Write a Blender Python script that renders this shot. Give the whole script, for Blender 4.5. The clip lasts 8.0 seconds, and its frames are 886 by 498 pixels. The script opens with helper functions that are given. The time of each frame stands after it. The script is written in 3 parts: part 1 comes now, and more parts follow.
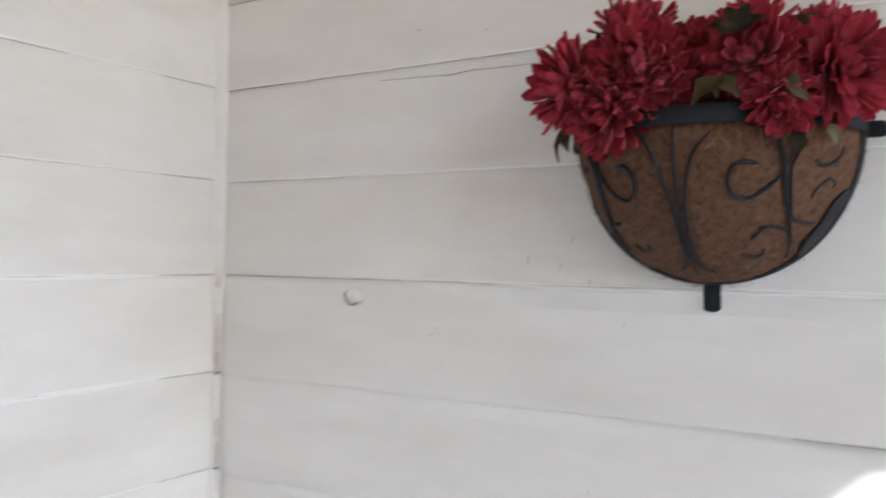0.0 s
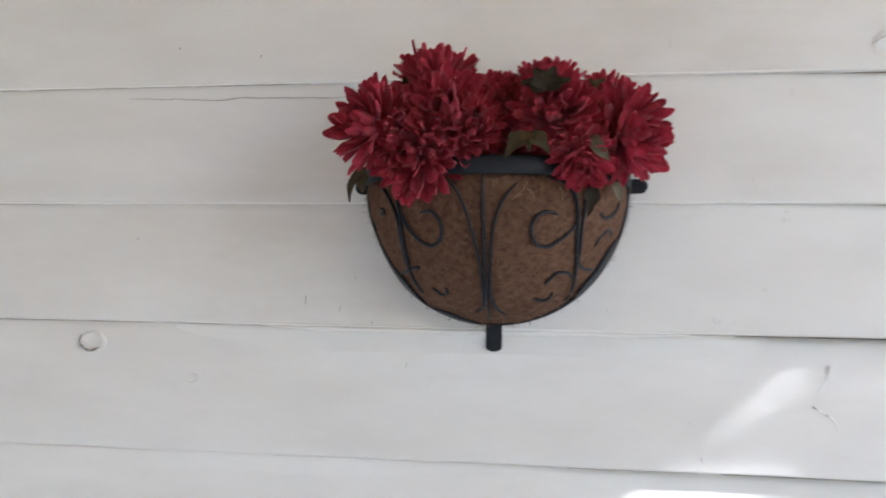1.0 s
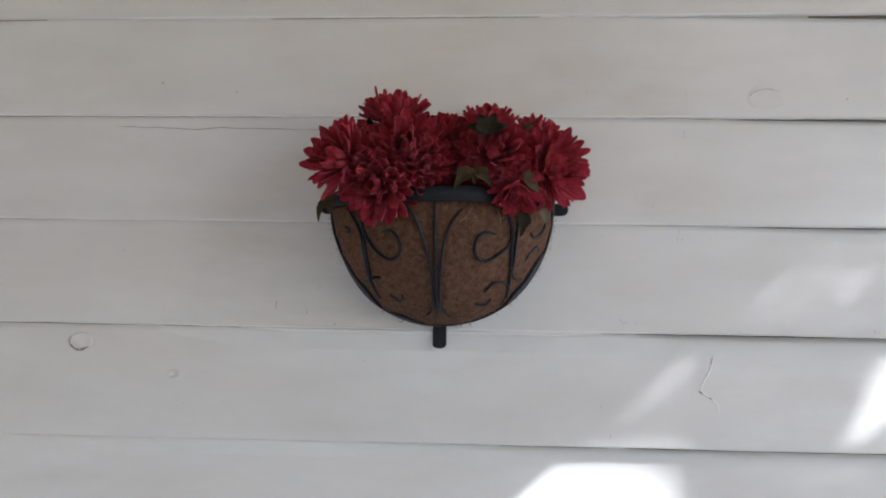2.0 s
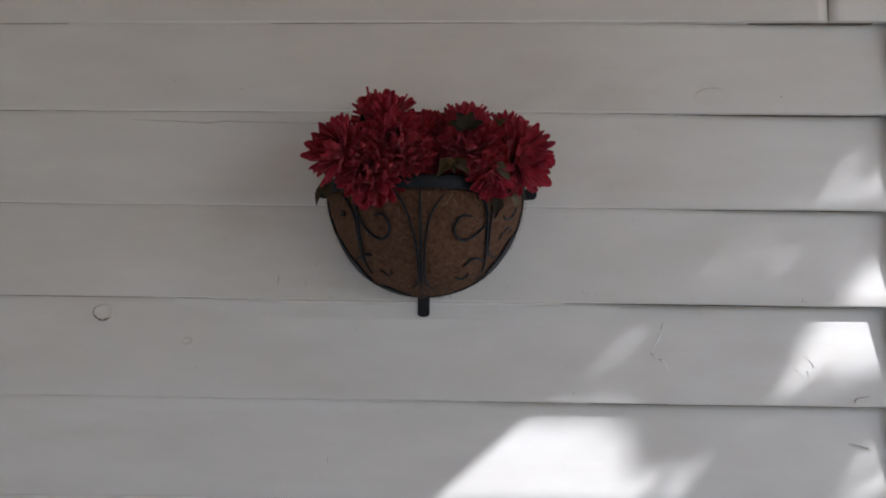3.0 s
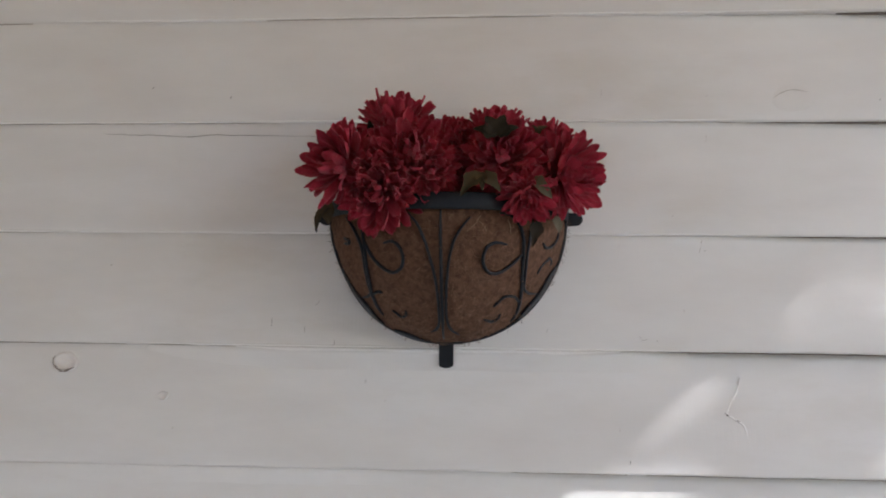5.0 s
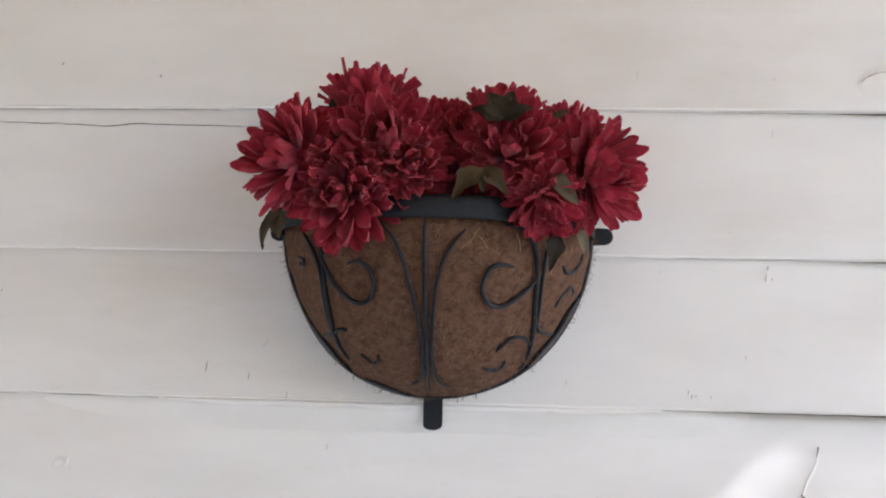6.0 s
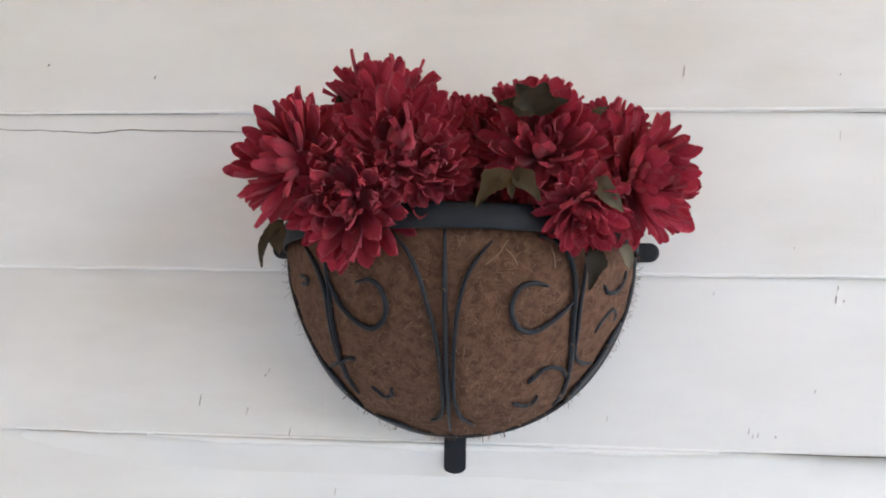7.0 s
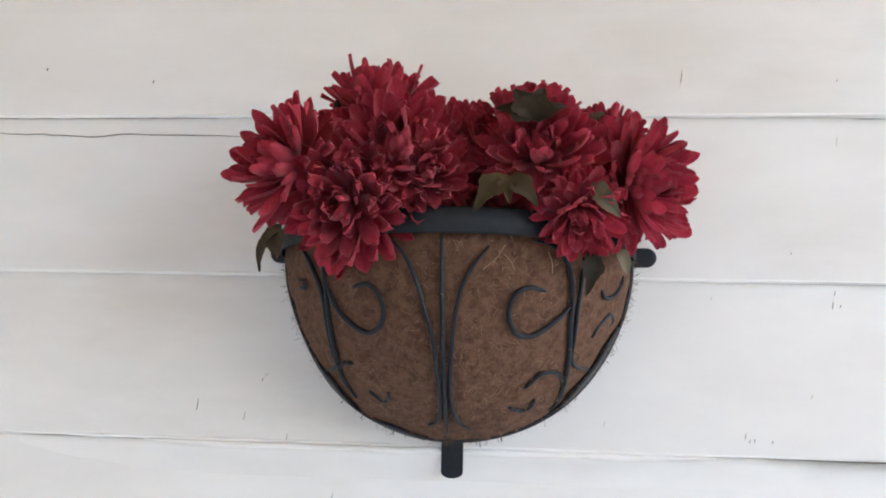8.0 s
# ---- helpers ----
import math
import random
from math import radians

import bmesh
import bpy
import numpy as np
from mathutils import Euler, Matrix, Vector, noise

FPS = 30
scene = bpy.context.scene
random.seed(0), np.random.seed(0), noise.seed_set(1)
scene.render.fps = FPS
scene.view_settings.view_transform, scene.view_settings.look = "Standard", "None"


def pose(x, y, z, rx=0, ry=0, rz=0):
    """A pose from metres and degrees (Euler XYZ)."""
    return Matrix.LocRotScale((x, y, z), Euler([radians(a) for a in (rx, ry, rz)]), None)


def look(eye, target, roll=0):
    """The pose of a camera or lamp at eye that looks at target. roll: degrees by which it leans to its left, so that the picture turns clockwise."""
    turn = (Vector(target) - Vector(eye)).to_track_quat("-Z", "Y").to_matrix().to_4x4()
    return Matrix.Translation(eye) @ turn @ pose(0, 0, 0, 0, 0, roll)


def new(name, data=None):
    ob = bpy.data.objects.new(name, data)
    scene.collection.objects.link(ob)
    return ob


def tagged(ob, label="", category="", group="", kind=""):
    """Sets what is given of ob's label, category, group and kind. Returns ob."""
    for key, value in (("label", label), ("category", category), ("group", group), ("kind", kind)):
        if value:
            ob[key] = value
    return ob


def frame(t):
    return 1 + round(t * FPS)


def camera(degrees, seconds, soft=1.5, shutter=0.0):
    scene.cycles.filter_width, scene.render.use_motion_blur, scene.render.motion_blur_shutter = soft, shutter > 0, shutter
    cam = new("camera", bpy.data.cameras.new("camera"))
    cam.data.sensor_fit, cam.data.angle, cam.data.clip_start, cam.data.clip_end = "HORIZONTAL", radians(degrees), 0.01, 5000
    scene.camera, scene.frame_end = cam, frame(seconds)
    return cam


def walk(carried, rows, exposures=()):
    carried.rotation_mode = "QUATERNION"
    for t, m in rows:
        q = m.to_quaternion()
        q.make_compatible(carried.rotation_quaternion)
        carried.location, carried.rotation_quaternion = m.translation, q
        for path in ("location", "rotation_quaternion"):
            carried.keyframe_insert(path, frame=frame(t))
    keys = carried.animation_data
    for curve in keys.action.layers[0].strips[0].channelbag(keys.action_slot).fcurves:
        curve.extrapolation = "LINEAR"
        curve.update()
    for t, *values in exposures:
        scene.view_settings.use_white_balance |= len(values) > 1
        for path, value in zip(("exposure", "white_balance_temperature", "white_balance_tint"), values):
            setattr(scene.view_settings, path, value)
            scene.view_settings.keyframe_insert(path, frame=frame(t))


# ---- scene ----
cam = camera(54.96, 8.0, soft=1.85, shutter=0.45)
PATH = [
    (0.0, 0.2967, -1.1857, 1.5365, 0.80, -0.57, 31.78),
    (0.2, 0.2484, -1.1586, 1.5537, 1.11, -0.70, 26.93),
    (0.5, 0.1785, -1.1456, 1.5599, 2.24, -1.18, 19.70),
    (0.8, 0.1275, -1.1723, 1.5554, 2.78, -1.11, 12.42),
    (1.0, 0.0936, -1.2238, 1.5602, 2.61, -0.66, 7.97),
    (1.2, 0.0758, -1.2684, 1.5630, 2.50, -0.47, 5.58),
    (1.5, 0.0410, -1.3447, 1.5744, 2.31, -0.40, 2.36),
    (1.7, 0.0519, -1.3831, 1.5708, 2.80, -0.71, 2.27),
    (2.8, 0.0627, -1.6101, 1.5657, 1.71, -0.49, 1.26),
    (3.0, 0.0554, -1.6352, 1.5645, 1.27, -0.51, 0.77),
    (3.5, 0.0615, -1.6597, 1.5623, 1.74, -0.25, 1.05),
    (4.0, 0.0525, -1.6350, 1.5571, 2.10, -0.47, 1.27),
    (4.5, 0.0474, -1.5285, 1.5523, 3.10, -0.55, 2.03),
    (4.7, 0.0524, -1.4603, 1.5543, 3.72, -0.24, 2.66),
    (5.8, 0.0630, -1.0981, 1.5702, 5.46, -0.99, 2.99),
    (6.0, 0.0586, -1.0405, 1.5762, 6.18, -1.09, 2.82),
    (6.2, 0.0614, -0.9864, 1.5778, 6.65, -1.11, 3.03),
    (6.5, 0.0622, -0.9418, 1.5782, 7.26, -1.04, 3.77),
    (7.0, 0.0543, -0.9215, 1.5777, 8.07, -1.15, 4.47),
    (7.5, 0.0550, -0.9210, 1.5785, 8.36, -1.17, 4.56),
    (8.0, 0.0550, -0.9228, 1.5774, 8.40, -1.27, 4.33),
]
EXPOSURES = [(0.0, 2.26, 6000, 11), (0.5, 2.41, 6000, 10), (1.0, 2.36, 5880, 10), (1.7, 2.17, 5860, 10), (2.8, 1.25, 6000, 12), (3.5, 1.21, 6050, 12),
             (4.5, 1.47, 6140, 13), (5.8, 2.39, 6050, 13), (6.5, 2.66, 5850, 11), (8.0, 2.77, 5820, 10)]
walk(cam, [(t, pose(x, y, z, 90 + pitch, roll, yaw)) for t, x, y, z, pitch, roll, yaw in PATH], EXPOSURES)

# ---- light: an open porch side, low sun raking along the wall ----
TO_SUN = Vector((2.0, -1.0, 1.74)).normalized()
SUN_ELEVATION = math.asin(TO_SUN.z)
SUN_ROTATION = math.atan2(TO_SUN.x, TO_SUN.y)
SKY_STRENGTH, SUN_STRENGTH = 0.11, 3.0
world = bpy.data.worlds.new("sky")
scene.world = world
world.use_nodes = True
sky = world.node_tree.nodes.new("ShaderNodeTexSky")
sky.sky_type, sky.sun_disc = "NISHITA", False
sky.sun_elevation, sky.sun_rotation = SUN_ELEVATION, SUN_ROTATION
background = world.node_tree.nodes["Background"]
background.inputs["Strength"].default_value = SKY_STRENGTH
world.node_tree.links.new(sky.outputs[0], background.inputs["Color"])
sun = new("sun", bpy.data.lights.new("sun", "SUN"))
sun.data.energy, sun.data.angle, sun.data.color = SUN_STRENGTH, radians(0.53), (1.0, 0.98, 0.955)
sun.matrix_world = look(TO_SUN * 20, (0, 0, 0))


# ---- materials ----
def material(name, base, other, scale=6.0, detail=6.0, rough=0.6, rough_to=None, metal=0.0, bump=0.2, bump_scale=60.0,
             stretch=(1, 1, 1), vary=0.0, stain=None, stain_scale=2.0, stain_amount=0.3, sheen=0.0, specular=0.5, thin=0.0, brush=0.0):
    """Two noise scales: a broad blend of two colours, a fine grain in relief, and, where given, stains."""
    m = bpy.data.materials.new(name)
    m.use_nodes = True
    t = m.node_tree
    n, link = t.nodes, t.links.new
    shader = n["Principled BSDF"]
    place = n.new("ShaderNodeTexCoord")
    turn = n.new("ShaderNodeMapping")
    turn.inputs["Scale"].default_value = stretch
    link(place.outputs["Object"], turn.inputs["Vector"])
    info = n.new("ShaderNodeObjectInfo")
    shift = n.new("ShaderNodeVectorMath")
    shift.operation = "MULTIPLY_ADD"
    link(info.outputs["Random"], shift.inputs[0])
    shift.inputs[1].default_value = (37, 19, 53)
    link(turn.outputs[0], shift.inputs[2])

    def noise_at(size, octaves, roughness=0.6):
        q = n.new("ShaderNodeTexNoise")
        q.inputs["Scale"].default_value, q.inputs["Detail"].default_value, q.inputs["Roughness"].default_value = size, octaves, roughness
        link(shift.outputs[0], q.inputs["Vector"])
        return q.outputs["Fac"]

    def ramp(fac, lo, hi, a=(0, 0, 0, 1), b=(1, 1, 1, 1)):
        q = n.new("ShaderNodeValToRGB")
        q.color_ramp.elements[0].position, q.color_ramp.elements[1].position = lo, hi
        q.color_ramp.elements[0].color, q.color_ramp.elements[1].color = a, b
        link(fac, q.inputs["Fac"])
        return q.outputs["Color"]

    colour = ramp(noise_at(scale, detail), 0.3, 0.7, (*base, 1), (*other, 1))
    if stain:
        mix = n.new("ShaderNodeMix")
        mix.data_type = "RGBA"
        amount = n.new("ShaderNodeMath")
        amount.operation = "MULTIPLY"
        link(ramp(noise_at(stain_scale, 8, 0.65), 0.56, 0.74), amount.inputs[0])
        amount.inputs[1].default_value = stain_amount
        link(amount.outputs[0], mix.inputs["Factor"])
        link(colour, mix.inputs["A"])
        mix.inputs["B"].default_value = (*stain, 1)
        colour = mix.outputs["Result"]
    if vary:
        hue = n.new("ShaderNodeHueSaturation")
        span = n.new("ShaderNodeMapRange")
        span.inputs["To Min"].default_value, span.inputs["To Max"].default_value = 1 - vary, 1 + vary
        link(info.outputs["Random"], span.inputs["Value"])
        link(span.outputs[0], hue.inputs["Value"])
        link(colour, hue.inputs["Color"])
        colour = hue.outputs["Color"]
    link(colour, shader.inputs["Base Color"])
    fine = noise_at(bump_scale, 5)
    relief = n.new("ShaderNodeBump")
    relief.inputs["Strength"].default_value, relief.inputs["Distance"].default_value = bump, 0.002
    link(fine, relief.inputs["Height"])
    if brush:  # fine strokes of a paint brush, in broken runs
        strokes = n.new("ShaderNodeMapping")
        strokes.inputs["Scale"].default_value = (300, 300, 7)
        link(place.outputs["Object"], strokes.inputs["Vector"])
        drawn = n.new("ShaderNodeTexNoise")
        drawn.inputs["Scale"].default_value, drawn.inputs["Detail"].default_value = 1.0, 3.0
        link(strokes.outputs[0], drawn.inputs["Vector"])
        runs = n.new("ShaderNodeMath")
        runs.operation = "MULTIPLY"
        link(drawn.outputs["Fac"], runs.inputs[0])
        link(ramp(noise_at(2.2, 3), 0.45, 0.62), runs.inputs[1])
        stroked = n.new("ShaderNodeBump")
        stroked.inputs["Strength"].default_value, stroked.inputs["Distance"].default_value = brush, 0.001
        link(runs.outputs[0], stroked.inputs["Height"])
        link(stroked.outputs[0], relief.inputs["Normal"])
    link(relief.outputs[0], shader.inputs["Normal"])
    span = n.new("ShaderNodeMapRange")
    span.inputs["To Min"].default_value, span.inputs["To Max"].default_value = rough, rough_to or rough
    link(fine, span.inputs["Value"])
    link(span.outputs[0], shader.inputs["Roughness"])
    shader.inputs["Metallic"].default_value = metal
    shader.inputs["Sheen Weight"].default_value = sheen
    shader.inputs["Specular IOR Level"].default_value = specular
    if thin:  # thin cloth lets some light through
        glow = n.new("ShaderNodeBsdfTranslucent")
        both = n.new("ShaderNodeMixShader")
        both.inputs["Fac"].default_value = thin
        link(colour, glow.inputs["Color"])
        link(shader.outputs[0], both.inputs[1])
        link(glow.outputs[0], both.inputs[2])
        link(both.outputs[0], n["Material Output"].inputs["Surface"])
    return m


PAINT = material("white_wall_paint", (0.715, 0.69, 0.66), (0.80, 0.785, 0.765), 3.0, 6, 0.42, 0.62, bump=0.13, bump_scale=22,
                 stretch=(1, 1, 3.2), vary=0.015, stain=(0.62, 0.58, 0.52), stain_scale=1.6, stain_amount=0.5, brush=0.25)
# filler colour, also used for highlights painted along board edges
CAULK_AND_GLINT = material("painted_filler_and_highlight", (0.84, 0.825, 0.80), (0.88, 0.87, 0.855), 12, 5, 0.45, 0.6, bump=0.3, bump_scale=40)
GAP = material("open_crack", (0.13, 0.105, 0.085), (0.22, 0.18, 0.15), 60, 4, 0.9, bump=0.3)
MARK = material("grey_nick_and_knot_shade", (0.20, 0.17, 0.15), (0.34, 0.30, 0.27), 60, 4, 0.9, bump=0.3)
FAINT = material("dirty_mark_and_knot_shade", (0.34, 0.30, 0.26), (0.48, 0.44, 0.40), 60, 4, 0.8, bump=0.3)
RUST = material("damp_brown_stain", (0.50, 0.39, 0.33), (0.74, 0.66, 0.61), 70, 6, 0.8, bump=0.3)
# unseen ceiling, its orange set to bounce warm light on the wall top
CEILING = material("warm_bounce_ceiling", (0.74, 0.42, 0.17), (0.84, 0.54, 0.26), 3, 5, 0.6, bump=0.1, stretch=(1, 8, 1))
# unseen floor, dark and bluish so its bounce cools the lower wall
DECK = material("cool_bounce_floor", (0.115, 0.130, 0.150), (0.170, 0.188, 0.210), 5, 6, 0.7, bump=0.4, stretch=(1, 8, 1))
# unseen ground, pale and warm to throw sunlight up under the roof
EARTH = material("warm_bounce_ground", (0.17, 0.135, 0.075), (0.27, 0.215, 0.13), 1.2, 8, 0.95, bump=0.6, bump_scale=20)
IRON = material("black_painted_iron", (0.0055, 0.007, 0.010), (0.013, 0.016, 0.022), 22, 6, 0.42, 0.7, metal=0.0, bump=0.35, bump_scale=180,
                stain=(0.03, 0.03, 0.034), stain_scale=30, stain_amount=0.35, specular=0.3)
COIR = material("brown_coconut_fibre", (0.072, 0.037, 0.023), (0.165, 0.088, 0.056), 110, 10, 0.95, bump=1.0, bump_scale=420,
                stain=(0.020, 0.012, 0.009), stain_scale=150, stain_amount=0.6, specular=0.15)
STRAND = material("loose_coir_strand", (0.10, 0.056, 0.035), (0.25, 0.155, 0.10), 40, 3, 0.85, bump=0.1, vary=0.3, specular=0.2)
PETAL = material("crimson_fabric_petal", (0.33, 0.025, 0.047), (0.51, 0.045, 0.080), 26, 5, 0.72, 0.9, bump=0.5, bump_scale=130,
                 stretch=(0.5, 3, 1), vary=0.25, sheen=0.2, specular=0.2, thin=0.42)
DARK_LEAF = material("dark_olive_fabric_leaf", (0.014, 0.010, 0.006), (0.030, 0.022, 0.012), 30, 5, 0.75, bump=0.4, bump_scale=120, specular=0.2)
LEAF = material("olive_fabric_leaf", (0.030, 0.020, 0.008), (0.058, 0.037, 0.015), 30, 5, 0.75, bump=0.4, bump_scale=120, vary=0.3, specular=0.25)
PALE_LEAF = material("faded_fabric_leaf", (0.10, 0.085, 0.055), (0.16, 0.135, 0.09), 30, 5, 0.75, bump=0.4, bump_scale=120, specular=0.25)
STRAW = material("pale_straw", (0.20, 0.14, 0.085), (0.30, 0.22, 0.14), 40, 3, 0.8, bump=0.1, specular=0.2)
STEM = material("green_wire_stem", (0.035, 0.05, 0.02), (0.06, 0.08, 0.03), 30, 3, 0.6, bump=0.2)
BARK = material("grey_bark", (0.10, 0.08, 0.06), (0.20, 0.17, 0.13), 8, 8, 0.95, bump=1.0, bump_scale=25, stretch=(1, 1, 0.2))
FOLIAGE = material("tree_leaf_green", (0.04, 0.08, 0.02), (0.08, 0.13, 0.035), 3, 4, 0.6, bump=0.1)


# ---- mesh helpers ----
def part(name, bm, mat, parent=None, label="", smooth=True):
    """Links a bmesh as one mesh object, under parent where one is given."""
    me = bpy.data.meshes.new(name)
    bmesh.ops.recalc_face_normals(bm, faces=bm.faces[:])
    bm.to_mesh(me)
    bm.free()
    for f in me.polygons:
        f.use_smooth = smooth
    me.materials.append(mat)
    ob = new(name, me)
    ob.parent = parent
    if label:
        tagged(ob, label)
    return ob


def thing(name, m, label, category, group="", kind=""):
    ob = new(name)
    ob.empty_display_size = 0.05
    ob.matrix_world = m
    return tagged(ob, label, category, group, kind)


def box(bm, lo, hi, bevel=0.0):
    made = bmesh.ops.create_cube(bm, size=1.0)["verts"]
    for v in made:
        v.co = Vector([l + (c + 0.5) * (h - l) for l, h, c in zip(lo, hi, v.co)])
    if bevel:
        edges = list({e for v in made for e in v.link_edges})
        bmesh.ops.bevel(bm, geom=edges, offset=bevel, segments=2, affect="EDGES")


def grid(bm, rows, close=False):
    """A skin over rows of points."""
    made = [[bm.verts.new(p) for p in row] for row in rows]
    for a, b in zip(made, made[1:]):
        n = len(a)
        for i in range(n if close else n - 1):
            bm.faces.new((a[i], a[(i + 1) % n], b[(i + 1) % n], b[i]))
    return made


def smooth_line(points, steps=6):
    """A Catmull-Rom line through the points."""
    pts = [Vector(p) for p in points]
    pts = [2 * pts[0] - pts[1], *pts, 2 * pts[-1] - pts[-2]]
    out = []
    for a, b, c, d in zip(pts, pts[1:], pts[2:], pts[3:]):
        for i in range(steps):
            t = i / steps
            out.append(0.5 * (2 * b + (c - a) * t + (2 * a - 5 * b + 4 * c - d) * t * t + (3 * b - a - 3 * c + d) * t ** 3))
    return out + [pts[-2]]


def tube(bm, line, radius, sides=7, taper=None):
    rows, side = [], None
    for i, p in enumerate(line):
        along = (line[min(i + 1, len(line) - 1)] - line[max(i - 1, 0)]).normalized()
        side = (side - along * side.dot(along)).normalized() if side else along.orthogonal().normalized()
        other = along.cross(side)
        r = radius * (taper(i / (len(line) - 1)) if taper else 1)
        rows.append([p + r * (math.cos(a) * side + math.sin(a) * other) for a in [2 * math.pi * k / sides for k in range(sides)]])
    made = grid(bm, rows, True)
    bm.faces.new(made[0][::-1])
    bm.faces.new(made[-1])


# ---- the two boarded walls ----
CORNER_X, TRIM_X = -0.953, 0.889


def recess(u, k=6):
    """How far the face of board k falls back under the next: nearly flush by the corner, gaping towards the trim, the upper boards later."""
    t = max(0.0, min(1.0, (u + 0.75) / 1.1 if k > 5 else (u - 0.12) / 0.75))
    return 0.0034 + 0.0178 * t * t * (3 - 2 * t)


# lower edge of each board on the flower wall: height at x = 0 and rise per metre
JOINTS = [(2.405, 0.006), (2.222, 0.007), (2.038, 0.007), (1.864, 0.001), (1.682, -0.002), (1.500, -0.005), (1.309, -0.004), (1.118, -0.004),
          (0.930, -0.003), (0.745, 0.0), (0.560, 0.0), (0.375, 0.0), (0.190, 0.0), (0.005, 0.0)]
# the same on the side wall, heights only
SIDE_JOINTS = [2.412, 2.230, 2.050, 1.869, 1.689, 1.505, 1.317, 1.130, 0.940, 0.750, 0.562, 0.375, 0.190, 0.005]


def board(wall, name, lower, upper, start, end, put, seed, fall=recess, number=6):
    """A lapped board from start to end along its wall: its rounded lower edge stands out, its top runs back under the next."""
    rng = random.Random(seed)
    o = Vector((rng.uniform(0, 90), rng.uniform(0, 90), 0))
    count = max(3, int((end - start) / 0.022))
    bm, rows = bmesh.new(), []
    for i in range(count + 1):
        u = start + (end - start) * i / count
        z0 = lower(u) + 0.0011 * noise.noise(o + Vector((u * 6, 0, 0))) + 0.0006 * noise.noise(o + Vector((u * 31, 5, 0)))
        z1 = upper(u)
        out = 0.0012 * noise.noise(o + Vector((u * 2.3, 9, 0)))
        profile = [(0.020, z0 + 0.0005), (0.0045, z0), (0.0012, z0 + 0.0012), (0.0, z0 + 0.0040)]
        for k in (0.12, 0.3, 0.5, 0.7, 0.88, 1.0):
            z = z0 + 0.004 + (z1 + 0.012 - z0 - 0.004) * k
            profile.append((fall(u, number) * (z - z0) / (z1 - z0) + 0.0009 * noise.noise(o + Vector((u * 3, z * 9, 3))), z))
        profile.append((0.032, z1 + 0.012))
        profile.append((0.032, z0 + 0.0005))
        rows.append([put(u, d + out, z) for d, z in profile])
    made = grid(bm, rows, True)
    bm.faces.new(made[0])
    bm.faces.new(made[-1])
    return part(name, bm, PAINT, wall)


def put_back(u, d, z):
    return Vector((u, d, z))


def put_side(u, d, z):
    return Vector((CORNER_X - d, -u, z))


def line_back(k):
    a, b = JOINTS[k]
    return lambda u: a + b * u


def face_depth(x, z):
    """How far back the face of the flower wall lies at x, z."""
    for k, ((a, b), (c, d)) in enumerate(zip(JOINTS[1:], JOINTS), 1):
        lo, hi = a + b * x, c + d * x
        if lo <= z < hi:
            return recess(x, k) * (z - lo) / (hi - lo)
    return 0.0


wall_back = thing("wall_back", pose(0, 0, 0), "white painted lapped board wall with worn joints", "wall", kind="structure")
bm = bmesh.new()
box(bm, (-1.10, 0.036, 0.0), (2.10, 0.14, 3.10))
part("backing", bm, PAINT, wall_back, smooth=False)
BOARDS = {}
for k in range(1, len(JOINTS)):
    lower, upper = line_back(k), line_back(k - 1)
    if k == 2:
        BOARDS[k] = board(wall_back, "siding_board", lower, upper, CORNER_X + 0.001, 0.7696, put_back, k, number=k)
        board(wall_back, "siding_board", lower, upper, 0.7699, TRIM_X + 0.02, put_back, k, number=k)
    else:
        BOARDS[k] = board(wall_back, "siding_board", lower, upper, CORNER_X + 0.001, TRIM_X + 0.02, put_back, k, number=k)

for k, h in enumerate((2.405, 2.590, 2.775)):
    board(wall_back, "siding_board", lambda u, h=h: h + 0.006 * u, lambda u, h=h: h + 0.185 + 0.006 * u, CORNER_X + 0.001, TRIM_X + 0.02, put_back, 30 + k)

wall_side = thing("wall_side", pose(0, 0, 0), "white painted lapped board side wall meeting the corner", "wall", kind="structure")
bm = bmesh.new()
box(bm, (-1.10, -2.60, 0.0), (CORNER_X - 0.036, 0.034, 3.10))
part("backing", bm, PAINT, wall_side, smooth=False)
SIDE_BOARDS = {}
for k in range(1, len(SIDE_JOINTS)):
    SIDE_BOARDS[k] = board(wall_side, "siding_board", lambda u, h=SIDE_JOINTS[k]: h, lambda u, h=SIDE_JOINTS[k - 1]: h, 0.001, 2.60, put_side, 200 + k, lambda u, k: 0.0034)

for k, h in enumerate((2.412, 2.595, 2.778)):
    board(wall_side, "siding_board", lambda u, h=h: h, lambda u, h=h: h + 0.183, 0.001, 2.60, put_side, 230 + k, lambda u, k: 0.0034)

# upright trim board at the end of the flower wall
trim = thing("trim_board", pose(0, 0, 0), "white painted upright trim board ending the wall", "trim", kind="structure")
bm = bmesh.new()
box(bm, (TRIM_X, -0.0015, 0.0), (TRIM_X + 0.10, 0.034, 3.03), 0.002)
part("upright", bm, PAINT, trim)

# floor, ceiling, roof edge and ground: all unseen, added to shape and tint the light
bm = bmesh.new()
for i in range(34):
    box(bm, (-1.10 + i * 0.0930, -2.60, -0.03), (-1.10 + i * 0.0930 + 0.0905, 0.034, 0.0), 0.002)
tagged(part("floor", bm, DECK), "unseen floor boards, dark blue-grey to cool the lower wall", "floor", kind="structure")
bm = bmesh.new()
box(bm, (-1.10, -2.60, 3.03), (2.10, 0.034, 3.07))
tagged(part("ceiling", bm, CEILING, smooth=False), "unseen plain ceiling, orange to warm the upper wall", "ceiling", kind="structure")
# unseen beam, set where its edge throws the diagonal shadow on the wall
bm = bmesh.new()
